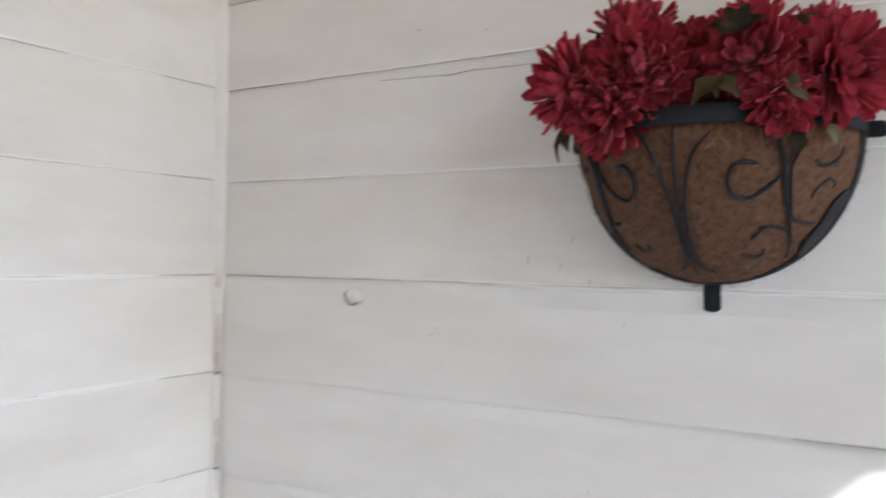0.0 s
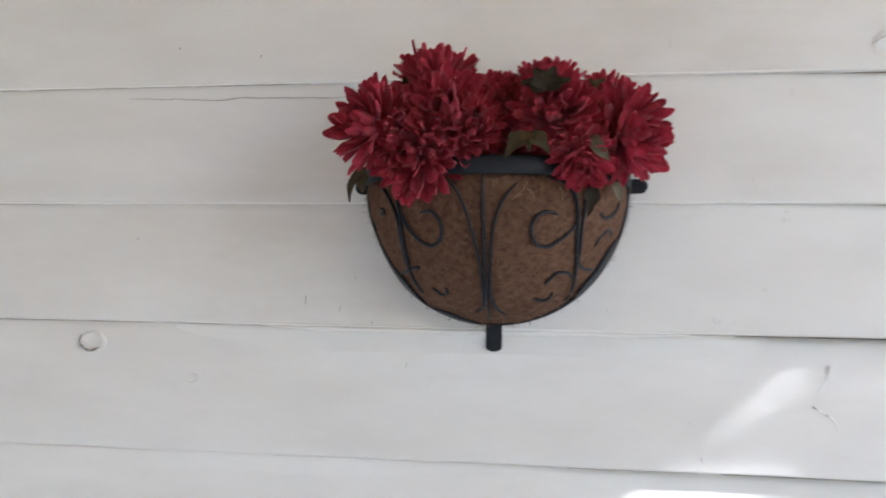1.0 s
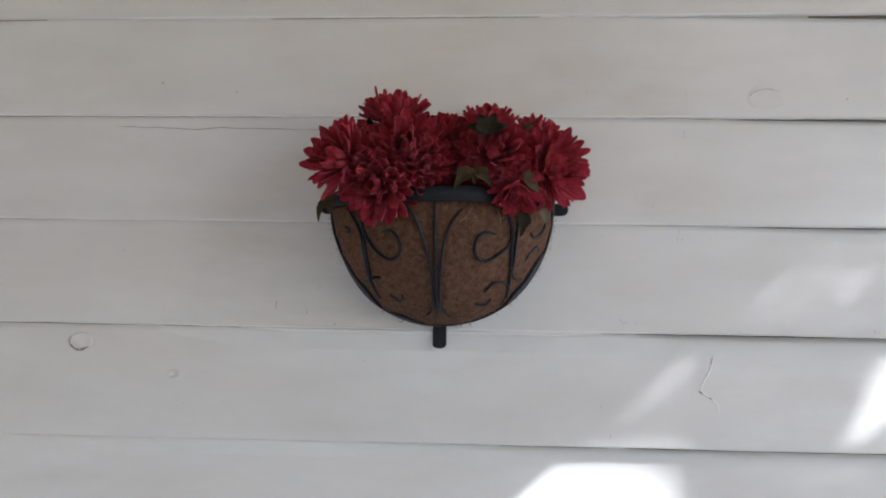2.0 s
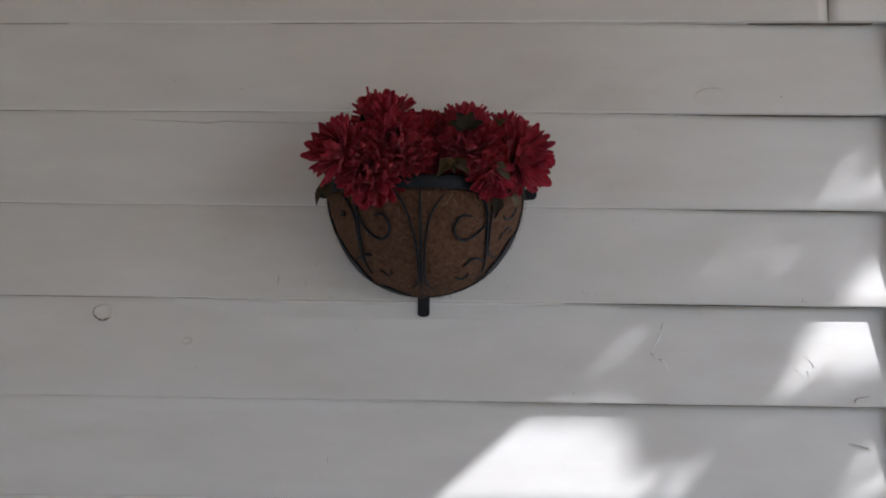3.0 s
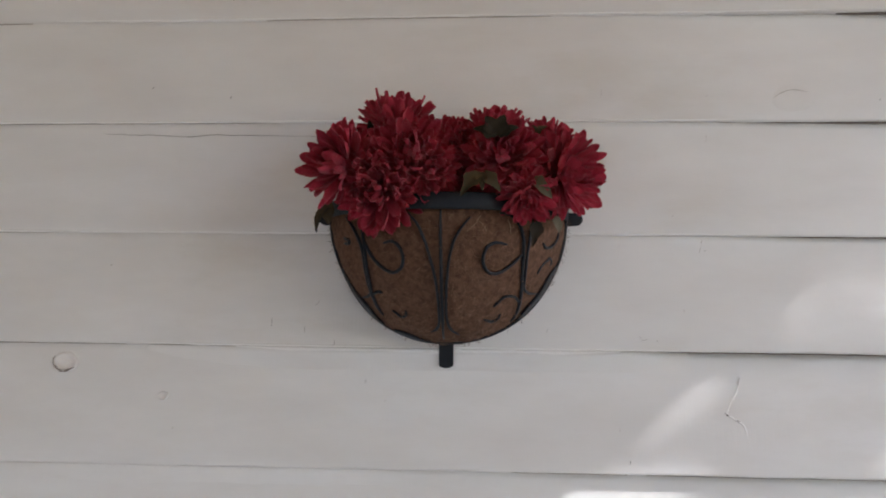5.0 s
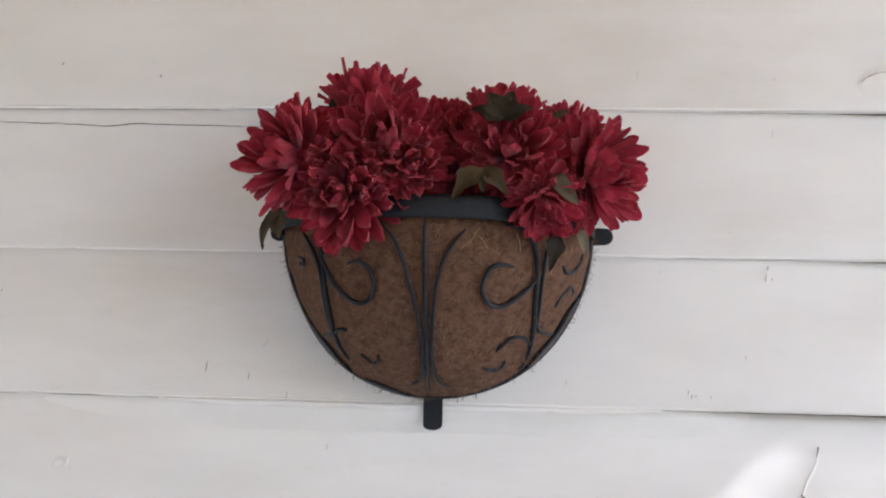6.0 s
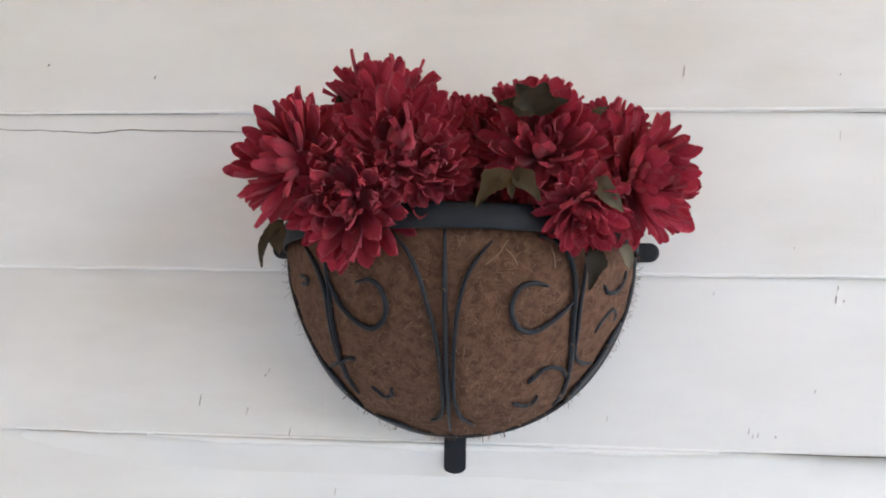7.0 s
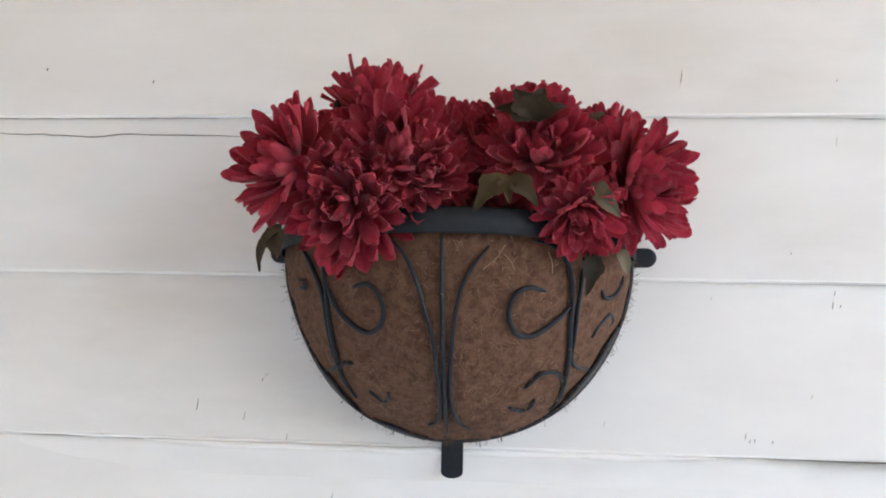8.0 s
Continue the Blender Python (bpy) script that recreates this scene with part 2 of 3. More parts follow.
box(bm, (2.00, -2.60, 2.927), (2.10, 0.030, 3.028), 0.004)
tagged(part("roof_beam", bm, PAINT), "unseen white beam added to cast the diagonal shadow edge", "beam", kind="structure")
# unseen wall, added so that daylight enters only from the right
wall_front = thing("wall_front", pose(0, 0, 0), "unseen plain white wall that shuts out light from the front", "wall", kind="structure")
bm = bmesh.new()
box(bm, (-1.10, -2.72, 0.0), (2.00, -2.602, 3.03), 0.004)
part("boarding", bm, PAINT, wall_front, smooth=False)
bm = bmesh.new()
box(bm, (-400, -400, -0.60), (400, 400, -0.45))
tagged(part("ground", bm, EARTH, smooth=False), "unseen straw-coloured ground that bounces warm sunlight", "ground", kind="structure")


# ---- cracks, knots and nail marks in the paint, and shade painted under a knot ----
def crack(owner, points, width, mat=GAP, wander=0.0, seed=0, name="crack", out=0.0):
    """A thin tapering strip along the face: a split, a mark, or painted shade under a knot."""
    rng = random.Random(seed)
    line = smooth_line([(x, 0, z) for x, z in points], 5)
    bm, rows = bmesh.new(), []
    for i, p in enumerate(line):
        along = (line[min(i + 1, len(line) - 1)] - line[max(i - 1, 0)]).normalized()
        side = Vector((-along.z, 0, along.x))
        t = i / (len(line) - 1)
        w = width * (0.15 + 0.85 * math.sin(math.pi * t) ** 0.6) * rng.uniform(0.55, 1.2) / 2
        z = p.z + wander * rng.uniform(-1, 1)
        y = face_depth(p.x, z) - 0.0016 - out
        rows.append([(p.x - side.x * w, y, z - side.z * w), (p.x, y - 0.0002, z), (p.x + side.x * w, y, z + side.z * w), (p.x, y + 0.003, z)])
    grid(bm, rows, True)
    return part(name, bm, mat, owner)


def knot(owner, x, z, wide, high, rise, turn=0.0, name="knot", put=put_back, depth=None):
    """An oval knot under the paint: a raised uneven lip round a shallow dish."""
    bm, rows = bmesh.new(), []
    y0 = face_depth(x, z) if depth is None else depth
    for r, h in ((0.0, 0.2), (0.45, 0.1), (0.72, 0.55), (0.86, 1.0), (1.0, 0.5), (1.12, -0.6)):
        row = []
        for k in range(20):
            a = 2 * math.pi * k / 20
            q = r * (1 + 0.12 * noise.noise(Vector((x * 50 + math.cos(a), z * 50 + math.sin(a), 0))))
            u, w = wide / 2 * q * math.cos(a), high / 2 * q * math.sin(a)
            u, w = u * math.cos(turn) - w * math.sin(turn), u * math.sin(turn) + w * math.cos(turn)
            row.append(put(x + u, y0 - 0.0012 - rise * h * (0.8 - 0.4 * math.sin(a)), z + w))
        rows.append(row)
    grid(bm, rows, True)
    return part(name, bm, PAINT, owner)


# thin dark arc: shade painted round the knot's lower left
crack(BOARDS[6], [(-0.620 + 0.0185 * math.cos(a), 1.4735 + 0.0135 * math.sin(a) + 0.0012 * math.sin(3 * a)) for a in [k * 0.40 + 2.5 for k in range(8)]], 0.0011, FAINT, 0.0002, 72, out=0.0062)
crack(BOARDS[4], [(-0.570, 1.8465), (-0.52, 1.8450), (-0.47, 1.8435), (-0.44, 1.8420), (-0.42, 1.8415), (-0.39, 1.8445), (-0.34, 1.8435), (-0.25, 1.8425)], 0.0010, GAP, 0.0008, 1)
crack(BOARDS[4], [(-0.25, 1.8425), (-0.20, 1.8415), (-0.16, 1.842)], 0.0008, FAINT, 0.0003, 2)
knot(BOARDS[6], -0.620, 1.4735, 0.040, 0.030, 0.0052, -0.15)
# dark crescent: the knot's underside shadow, put in as colour
crack(BOARDS[6], [(-0.636, 1.468), (-0.628, 1.4605), (-0.618, 1.4585), (-0.603, 1.4650)], 0.0042, MARK, 0.0003, 71, out=0.0068)
knot(BOARDS[6], -0.459, 1.4195, 0.019, 0.014, 0.0034, 0.2)
knot(BOARDS[3], 0.545, 1.900, 0.060, 0.044, 0.0008, 0.1)
crack(BOARDS[6], [(0.458, 1.460), (0.452, 1.437), (0.441, 1.418), (0.436, 1.403)], 0.0030, CAULK_AND_GLINT, 0.0006, 3, "ridge", out=-0.0010)
crack(BOARDS[6], [(0.436, 1.403), (0.448, 1.394), (0.462, 1.384), (0.466, 1.366)], 0.0026, CAULK_AND_GLINT, 0.0005, 4, "ridge", out=-0.0010)
crack(BOARDS[6], [(0.4575, 1.460), (0.4560, 1.454), (0.4545, 1.448)], 0.0010, FAINT, 0.0003, 12, out=0.0008)
crack(BOARDS[6], [(0.433, 1.404), (0.436, 1.4015), (0.439, 1.400)], 0.0020, GAP, 0.0003, 13, out=0.0008)
crack(BOARDS[6], [(0.449, 1.394), (0.452, 1.3925), (0.455, 1.391)], 0.0016, GAP, 0.0003, 14, out=0.0008)
crack(BOARDS[3], [(0.515, 1.901), (0.528, 1.911), (0.548, 1.915), (0.568, 1.911)], 0.0014, FAINT, 0.0003, 5, out=0.0012)
crack(BOARDS[7], [(0.812, 1.235), (0.832, 1.231), (0.851, 1.226)], 0.0016, GAP, 0.0004, 6)
crack(BOARDS[7], [(0.815, 1.2315), (0.832, 1.228), (0.853, 1.2235)], 0.0009, GAP, 0.0004, 7)
crack(BOARDS[6], [(0.818, 1.314), (0.822, 1.322), (0.835, 1.3255), (0.848, 1.327)], 0.0013, GAP, 0.0004, 8)
crack(BOARDS[6], [(0.708, 1.377), (0.713, 1.372), (0.719, 1.368), (0.724, 1.366)], 0.0008, CAULK_AND_GLINT, 0.0003, 9, "ridge", out=-0.0012)
crack(BOARDS[6], [(0.732, 1.397), (0.738, 1.393), (0.742, 1.387), (0.744, 1.380)], 0.0007, CAULK_AND_GLINT, 0.0003, 15, "ridge", out=-0.0012)
crack(BOARDS[6], [(0.731, 1.373), (0.733, 1.370), (0.734, 1.367)], 0.0007, CAULK_AND_GLINT, 0.0003, 16, "ridge", out=-0.0012)
crack(BOARDS[2], [(0.7696, 2.044), (0.7692, 2.060), (0.7698, 2.078), (0.7696, 2.090)], 0.0011, GAP, 0, 11)
knot(SIDE_BOARDS[8], 0.114, 1.137, 0.018, 0.012, 0.0030, 0.3, put=put_side, depth=0.003)
# short upright nicks: x, middle height, length
for i, (x, z, h, m) in enumerate([(-0.283, 1.540, 0.013, MARK), (-0.132, 1.446, 0.008, MARK), (0.243, 1.910, 0.013, FAINT), (0.409, 1.838, 0.011, FAINT), (0.156, 1.530, 0.006, MARK),
                               (0.301, 1.521, 0.006, MARK), (0.305, 1.516, 0.004, MARK), (0.397, 1.659, 0.008, FAINT), (0.354, 1.713, 0.003, MARK), (0.328, 1.516, 0.003, MARK),
                               (-0.230, 1.529, 0.009, FAINT), (-0.182, 1.5075, 0.008, MARK), (-0.208, 1.573, 0.004, FAINT), (-0.212, 1.568, 0.003, MARK), (0.37, 1.563, 0.004, FAINT),
                               (0.27, 1.376, 0.004, MARK), (0.285, 1.327, 0.006, MARK), (0.405, 1.658, 0.003, MARK), (-0.36, 2.071, 0.003, MARK), (0.036, 2.075, 0.005, FAINT),
                               (0.41, 1.905, 0.003, MARK), (-0.36, 1.907, 0.004, MARK), (-0.49, 1.923, 0.003, MARK), (-0.185, 1.195, 0.013, MARK), (0.40, 1.672, 0.005, FAINT),
                               (0.27, 1.664, 0.003, MARK), (-0.10, 1.417, 0.003, FAINT), (0.68, 1.899, 0.003, MARK), (0.765, 1.900, 0.003, FAINT), (0.72, 1.508, 0.005, MARK),
                               (0.727, 1.506, 0.003, MARK), (0.31, 1.517, 0.004, MARK), (-0.44, 1.37, 0.003, FAINT), (0.78, 1.523, 0.004, FAINT), (-0.55, 1.63, 0.003, FAINT)]):
    k = next(j for j in range(1, len(JOINTS)) if JOINTS[j][0] + JOINTS[j][1] * x <= z)
    crack(BOARDS[k], [(x + 0.0006, z + h / 2), (x, z), (x - 0.0007, z - h / 2)], 0.0005, m, 0, 20 + i, "nick")

# where the filler has opened along the joints, a dark line; where it holds, a pale bead
OPEN = {2: [(-0.95, -0.70), (-0.33, 0.20), (0.62, 0.86)], 3: [(-0.95, -0.28), (-0.14, -0.03), (0.34, 0.46), (0.47, 0.88)],
        4: [(-0.90, -0.64), (0.50, 0.88)], 5: [(-0.93, -0.52), (-0.48, -0.31), (0.33, 0.88)], 6: [(0.10, 0.28), (0.31, 0.88)], 7: [(-0.3, 0.25), (0.3, 0.88)]}
BEAD = {5: [(-0.56, 0.40)], 6: [(-0.94, 0.12)], 7: [(-0.94, -0.1)]}


def joint_strip(owner, spans, depth, drop, wide, mat, name, put, height, seed, slope=lambda u: 0.0):
    """Runs of filler, of open gap or of painted highlight along the edges of the boards above."""
    rng = random.Random(seed)
    for a, b in spans:
        n = max(4, int((b - a) / 0.012))
        bm, rows = bmesh.new(), []
        for i in range(n + 1):
            u = a + (b - a) * i / n
            t = min(1.0, 6 * min(i, n - i) / n + 0.15)
            w = wide * t * (0.92 + 0.25 * noise.noise(Vector((u * 14, seed, 0)))) * rng.uniform(0.85, 1.15)
            z = height(u) + drop
            rows.append([put(u, depth, z + 0.0008), put(u, depth - 0.0012 * t, z), put(u, depth - 0.0006 + slope(u) * t, z - w), put(u, depth + 0.016, z - w - 0.001), put(u, depth + 0.016, z + 0.0008)])
        made = grid(bm, rows, True)
        bm.faces.new(made[0])
        bm.faces.new(made[-1])
        part(name, bm, mat, owner)


def ledge(owner, a, b, k, rise, seed):
    """Filler smoothed over the top of a cupped board, so that it stands out under the edge above as a narrow sloping ledge."""
    n = max(8, int((b - a) / 0.010))
    bm, rows = bmesh.new(), []
    for i in range(n + 1):
        u = a + (b - a) * i / n
        t = min(1.0, 3.2 * min(i, n - i) / n) * rise * (1 + 0.35 * noise.noise(Vector((u * 11, seed, 0))) + 0.15 * noise.noise(Vector((u * 47, seed, 2))))
        z = line_back(k)(u) + 0.0004
        row = [put_back(u, recess(u) + 0.012, z + 0.0008)]
        for h, much in ((0.0, 0.98), (0.0030, 1.06), (0.0060, 1.16), (0.0095, 1.04), (0.0160, 0.72), (0.0260, 0.36), (0.0380, 0.08), (0.0460, 0.0)):
            face = recess(u) * (1 - h / 0.187) + 0.0018
            row.append(put_back(u, face - t * much * (recess(u) + 0.0018), z - h))
        rows.append(row + [put_back(u, recess(u) + 0.012, z - 0.0460)])
    grid(bm, rows, True)
    part("filler_bead", bm, PAINT, owner)


for k, spans in BEAD.items():
    for a, b in spans:
        ledge(BOARDS[k + 1], a, b, k, 1.0 if k == 5 else 0.6, 40 + k)
# paler strips paint in the light caught by rounded board edges and the ledge
for k, spans in {2: [(-0.66, 0.60)], 3: [(-0.95, 0.50)], 4: [(-0.95, 0.49)], 5: [(-0.50, 0.36)]}.items():
    joint_strip(BOARDS[k], spans, 0.0003, 0.0032, 0.0032, CAULK_AND_GLINT, "paint_bead", put_back, line_back(k), 140 + k)
joint_strip(BOARDS[6], [(-0.34, 0.27)], -0.0020, -0.0006, 0.0052, CAULK_AND_GLINT, "paint_bead", put_back, line_back(5), 147, lambda u: -0.0022)
for k, spans in OPEN.items():
    joint_strip(BOARDS[k], [s for s in spans if s[0] < 0.3], 0.0018, 0.0002, 0.0007, FAINT, "open_joint", put_back, line_back(k), 60 + k)
    joint_strip(BOARDS[k], [s for s in spans if s[0] >= 0.3], 0.0100 if k < 5 else 0.0035, 0.0002, 0.0010, GAP, "open_joint", put_back, line_back(k), 70 + k)
for k in range(5, 9):
    joint_strip(SIDE_BOARDS[k], [(0.12, 1.6)], 0.0030, 0.0004, 0.0090, CAULK_AND_GLINT, "filler_bead", put_side, lambda u, h=SIDE_JOINTS[k]: h, 80 + k, lambda u: 0.0008)
# the same painted edge highlight on the side wall
for k in range(2, 7):
    joint_strip(SIDE_BOARDS[k], [(0.05, 1.5)], 0.0003, 0.0032, 0.0032, CAULK_AND_GLINT, "paint_bead", put_side, lambda u, h=SIDE_JOINTS[k]: h, 160 + k)
for k in range(2, 9):
    joint_strip(SIDE_BOARDS[k], [(0.004, 0.14), (0.33, 0.48)], 0.0018, 0.0002, 0.0006, FAINT, "open_joint", put_side, lambda u, h=SIDE_JOINTS[k]: h, 90 + k)

# filler smeared down the inner corner, with a brown split where it has come away
corner = thing("corner_filler", pose(0, 0, 0), "smeared white filler in the wall corner with brown damp split", "filler", kind="structure")
bm, rows = bmesh.new(), []
for i in range(121):
    z = 0.9 + 1.5 * i / 120
    keep = max(0.0, min(1.0, (z - 1.43) / 0.13))
    w = 0.0056 + 0.0115 * keep * (0.85 + 0.35 * noise.noise(Vector((0, 0, z * 9)))) + 0.0015 * noise.noise(Vector((3, 0, z * 30)))
    c = (CORNER_X, 0.0)
    rows.append([(c[0] - 0.02, -w, z), (c[0] + 0.0015, -w, z), (c[0] + 0.30 * w, -0.30 * w, z), (c[0] + w, -0.0015, z), (c[0] + w, 0.02, z)])
grid(bm, rows)
part("filler", bm, PAINT, corner)
for a, b, mat, w in ((1.320, 1.372, RUST, 0.0026), (1.366, 1.402, RUST, 0.0018), (1.394, 1.430, RUST, 0.0010), (1.135, 1.180, RUST, 0.0022), (1.190, 1.225, RUST, 0.0010), (1.497, 1.503, GAP, 0.0035), (1.480, 1.496, RUST, 0.0060), (1.860, 1.866, GAP, 0.003), (1.312, 1.317, GAP, 0.003), (1.127, 1.132, GAP, 0.003)):
    bm, rows = bmesh.new(), []
    for i in range(13):
        z = a + (b - a) * i / 12
        q = w * (0.35 + 0.65 * math.sin(math.pi * i / 12)) * (1 + 0.4 * noise.noise(Vector((a * 50, 0, z * 90))))
        rows.append([(CORNER_X + 0.0014, -0.0048 - q, z), (CORNER_X + 0.0036, -0.0036, z), (CORNER_X + 0.0048 + q * 0.6, -0.0014, z), (CORNER_X, 0.004, z)])
    grid(bm, rows, True)
    part("split", bm, mat, corner)


# ---- the half-round wall basket ----
CX, RIM_Z, R = -0.002, 1.700, 0.188
basket = thing("wall_basket", pose(CX, 0, RIM_Z) @ Matrix.Diagonal((1, 1, 1.025, 1)), "half-round black iron wall basket with brown coconut fibre liner", "basket")


def dent(p):
    """The bowl is a little flattened where it has been knocked, more on one side than the other."""
    flat = 0.032 if p.x < 0 else 0.014
    low = math.atan2(-p.z, abs(p.x) + 1e-6)
    k = 1 - flat * math.exp(-((low - 0.45) / 0.36) ** 2) * (p.x * p.x + p.z * p.z) / (R * R)
    return Vector((p.x * k, p.y, p.z * k))


def on_bowl(x, z, r=R):
    """A point of the quarter ball of the basket, in the basket's own axes."""
    q = r * r - x * x - min(z, 0) ** 2
    if q < 0:
        s = r / math.sqrt(x * x + z * z)
        return dent(Vector((x * s, -0.004, z * s)))
    return dent(Vector((x, -max(0.004, math.sqrt(q)), z)))


# flat hoop against the wall, from one end of the rim to the other
bm, rows = bmesh.new(), []
for i in range(61):
    a = math.pi * i / 60
    u = Vector((-math.cos(a), 0, -math.sin(a)))
    wob = 1 + 0.006 * math.sin(3 * a)
    section = ((0.1880, -0.0020), (0.1890, -0.0035), (0.1890, -0.0170), (0.1880, -0.0200), (0.1850, -0.0240), (0.1835, -0.0020))
    rows.append([dent(u * r * wob + Vector((0, y, 0))) for r, y in section])
made = grid(bm, rows, True)
bm.faces.new(made[0])
bm.faces.new(made[-1])
part("back_hoop", bm, IRON, basket)

# broad rim band
bm, rows = bmesh.new(), []
for i in range(65):
    a = math.pi * i / 64
    u = Vector((-math.cos(a), -math.sin(a), 0))
    rows.append([u * r + Vector((0, -0.003, z)) for r, z in ((0.1870, 0.001), (0.1890, 0.0), (0.1905, 0.002), (0.1908, 0.011), (0.1905, 0.021), (0.1890, 0.0235), (0.1870, 0.0225))])
made = grid(bm, rows, True)
bm.faces.new(made[0])
bm.faces.new(made[-1])
part("rim_band", bm, IRON, basket)


def flat_bar(x0, x1, z0, z1, along_x):
    """A flat bar with one or two rounded ends."""
    bm = bmesh.new()
    pts = []
    if along_x:
        r = (z1 - z0) / 2
        for k in range(9):
            a = math.pi / 2 - math.pi * k / 8
            pts.append((x1 - r + r * math.cos(a), z0 + r + r * math.sin(a)))
        for k in range(9):
            a = -math.pi / 2 - math.pi * k / 8
            pts.append((x0 + r + r * math.cos(a), z0 + r + r * math.sin(a)))
    else:
        r = (x1 - x0) / 2
        pts = [(x0, z1), (x1, z1)]
        for k in range(9):
            a = -math.pi * k / 8
            pts.append((x0 + r + r * math.cos(a), z0 + 0.006 + 0.006 * math.sin(a)))
    rows = [[(x, y, z) for x, z in pts] for y in (-0.0015, -0.0052)]
    rows.append([((x - (x0 + x1) / 2) * 0.985 + (x0 + x1) / 2, -0.0062, (z - (z0 + z1) / 2) * 0.95 + (z0 + z1) / 2) for x, z in pts])
    made = grid(bm, rows, True)
    bm.faces.new(made[0])
    bm.faces.new(made[-1])
    return bm


part("back_bar", flat_bar(-0.207, 0.214, -0.004, 0.016, True), IRON, basket, smooth=False)
part("tail_bracket", flat_bar(-0.0125, 0.0105, -0.2245, -0.182, False), IRON, basket, smooth=False)

# iron rods and scrolls pressed into the bowl: x, height below the rim
CENTRE_RODS = [[(-0.0019, -0.0005), (-0.0019, -0.0412), (-0.0015, -0.0694), (-0.0015, -0.1124), (-0.0014, -0.1424), (-0.0023, -0.1774)]]
FLARED_RODS = [[(-0.0196, -0.1670), (-0.0119, -0.1638), (-0.0071, -0.1542), (-0.0063, -0.1373), (-0.0076, -0.1125), (-0.0109, -0.0885), (-0.0170, -0.0649), (-0.0244, -0.0413), (-0.0347, -0.0197), (-0.0475, -0.0048)],
                   [(0.0216, -0.1712), (0.0118, -0.1654), (0.0062, -0.1555), (0.0041, -0.1371), (0.0051, -0.1122), (0.0072, -0.0882), (0.0104, -0.0646), (0.0173, -0.0409), (0.0270, -0.0245), (0.0395, -0.0097)]]
RIBS = [[(0.0807, -0.0024), (0.0976, -0.0059), (0.1092, -0.0176), (0.1148, -0.0357), (0.1157, -0.0552), (0.1145, -0.0797), (0.1142, -0.1046), (0.1120, -0.1253), (0.1068, -0.1417), (0.0991, -0.1519)],
            [(-0.1460, -0.0038), (-0.1356, -0.0170), (-0.1258, -0.0349), (-0.1197, -0.0530), (-0.1165, -0.0782), (-0.1128, -0.0995), (-0.1073, -0.1166), (-0.1020, -0.1307), (-0.0934, -0.1436)]]
RIB_RODS = [[(0.1265, -0.0096), (0.1246, -0.0348), (0.1214, -0.0596), (0.1192, -0.0844), (0.1175, -0.1024), (0.1241, -0.1104), (0.1384, -0.1115)],
                [(-0.1181, -0.0076), (-0.1177, -0.0280), (-0.1155, -0.0483), (-0.1139, -0.0733), (-0.1111, -0.0935), (-0.1090, -0.1088), (-0.1154, -0.1172), (-0.1280, -0.1195)]]
SCROLLS = [[(0.1136, -0.0578), (0.1048, -0.0666), (0.0919, -0.0770), (0.0766, -0.0849), (0.0639, -0.0825), (0.0573, -0.0703), (0.0592, -0.0566), (0.0665, -0.0467), (0.0785, -0.0433), (0.0913, -0.0458)],
               [(-0.1147, -0.0408), (-0.1093, -0.0536), (-0.1001, -0.0668), (-0.0853, -0.0790), (-0.0703, -0.0845), (-0.0583, -0.0773), (-0.0557, -0.0629), (-0.0614, -0.0494), (-0.0716, -0.0424), (-0.0851, -0.0444)]]
SMALL_SCROLLS = [[(0.1128, -0.1274), (0.1074, -0.1191), (0.1004, -0.1156), (0.0885, -0.1169), (0.0782, -0.1252), (0.0731, -0.1304)],
                     [(0.0586, -0.1489), (0.0694, -0.1517), (0.0786, -0.1479), (0.0827, -0.1414)],
                     [(0.1385, -0.0831), (0.1432, -0.0737), (0.1509, -0.0654), (0.1578, -0.0599), (0.1612, -0.0646), (0.1570, -0.0713)],
                     [(0.1456, -0.0393), (0.1502, -0.0452), (0.1592, -0.0434), (0.1679, -0.0325), (0.1712, -0.0212)],
                     [(-0.1069, -0.1150), (-0.0988, -0.1113), (-0.0900, -0.1117)],
                     [(-0.0770, -0.1363), (-0.0704, -0.1403), (-0.0630, -0.1454), (-0.0561, -0.1435), (-0.0557, -0.1372)],
                     [(-0.1524, -0.0330), (-0.1434, -0.0368), (-0.1437, -0.0419), (-0.1520, -0.0409)]]
for name, lines, thick in (("centre_rod", CENTRE_RODS, 0.0024), ("flared_rod", FLARED_RODS, 0.0021), ("rib", RIBS, 0.0025), ("rib_rod", RIB_RODS, 0.0022), ("scroll", SCROLLS, 0.0025),
                           ("small_scroll", SMALL_SCROLLS, 0.0022)):
    sunk = 0.0022 if name == "small_scroll" else 0.0013
    for pts in lines:
        bm = bmesh.new()
        flat = smooth_line([(x, 0, z) for x, z in pts], 7)
        tube(bm, [on_bowl(p.x, p.z, R - sunk) for p in flat], thick, 8, lambda t: 0.55 + 0.45 * min(1.0, 7 * t, 7 * (1 - t)))
        part(name, bm, IRON, basket)

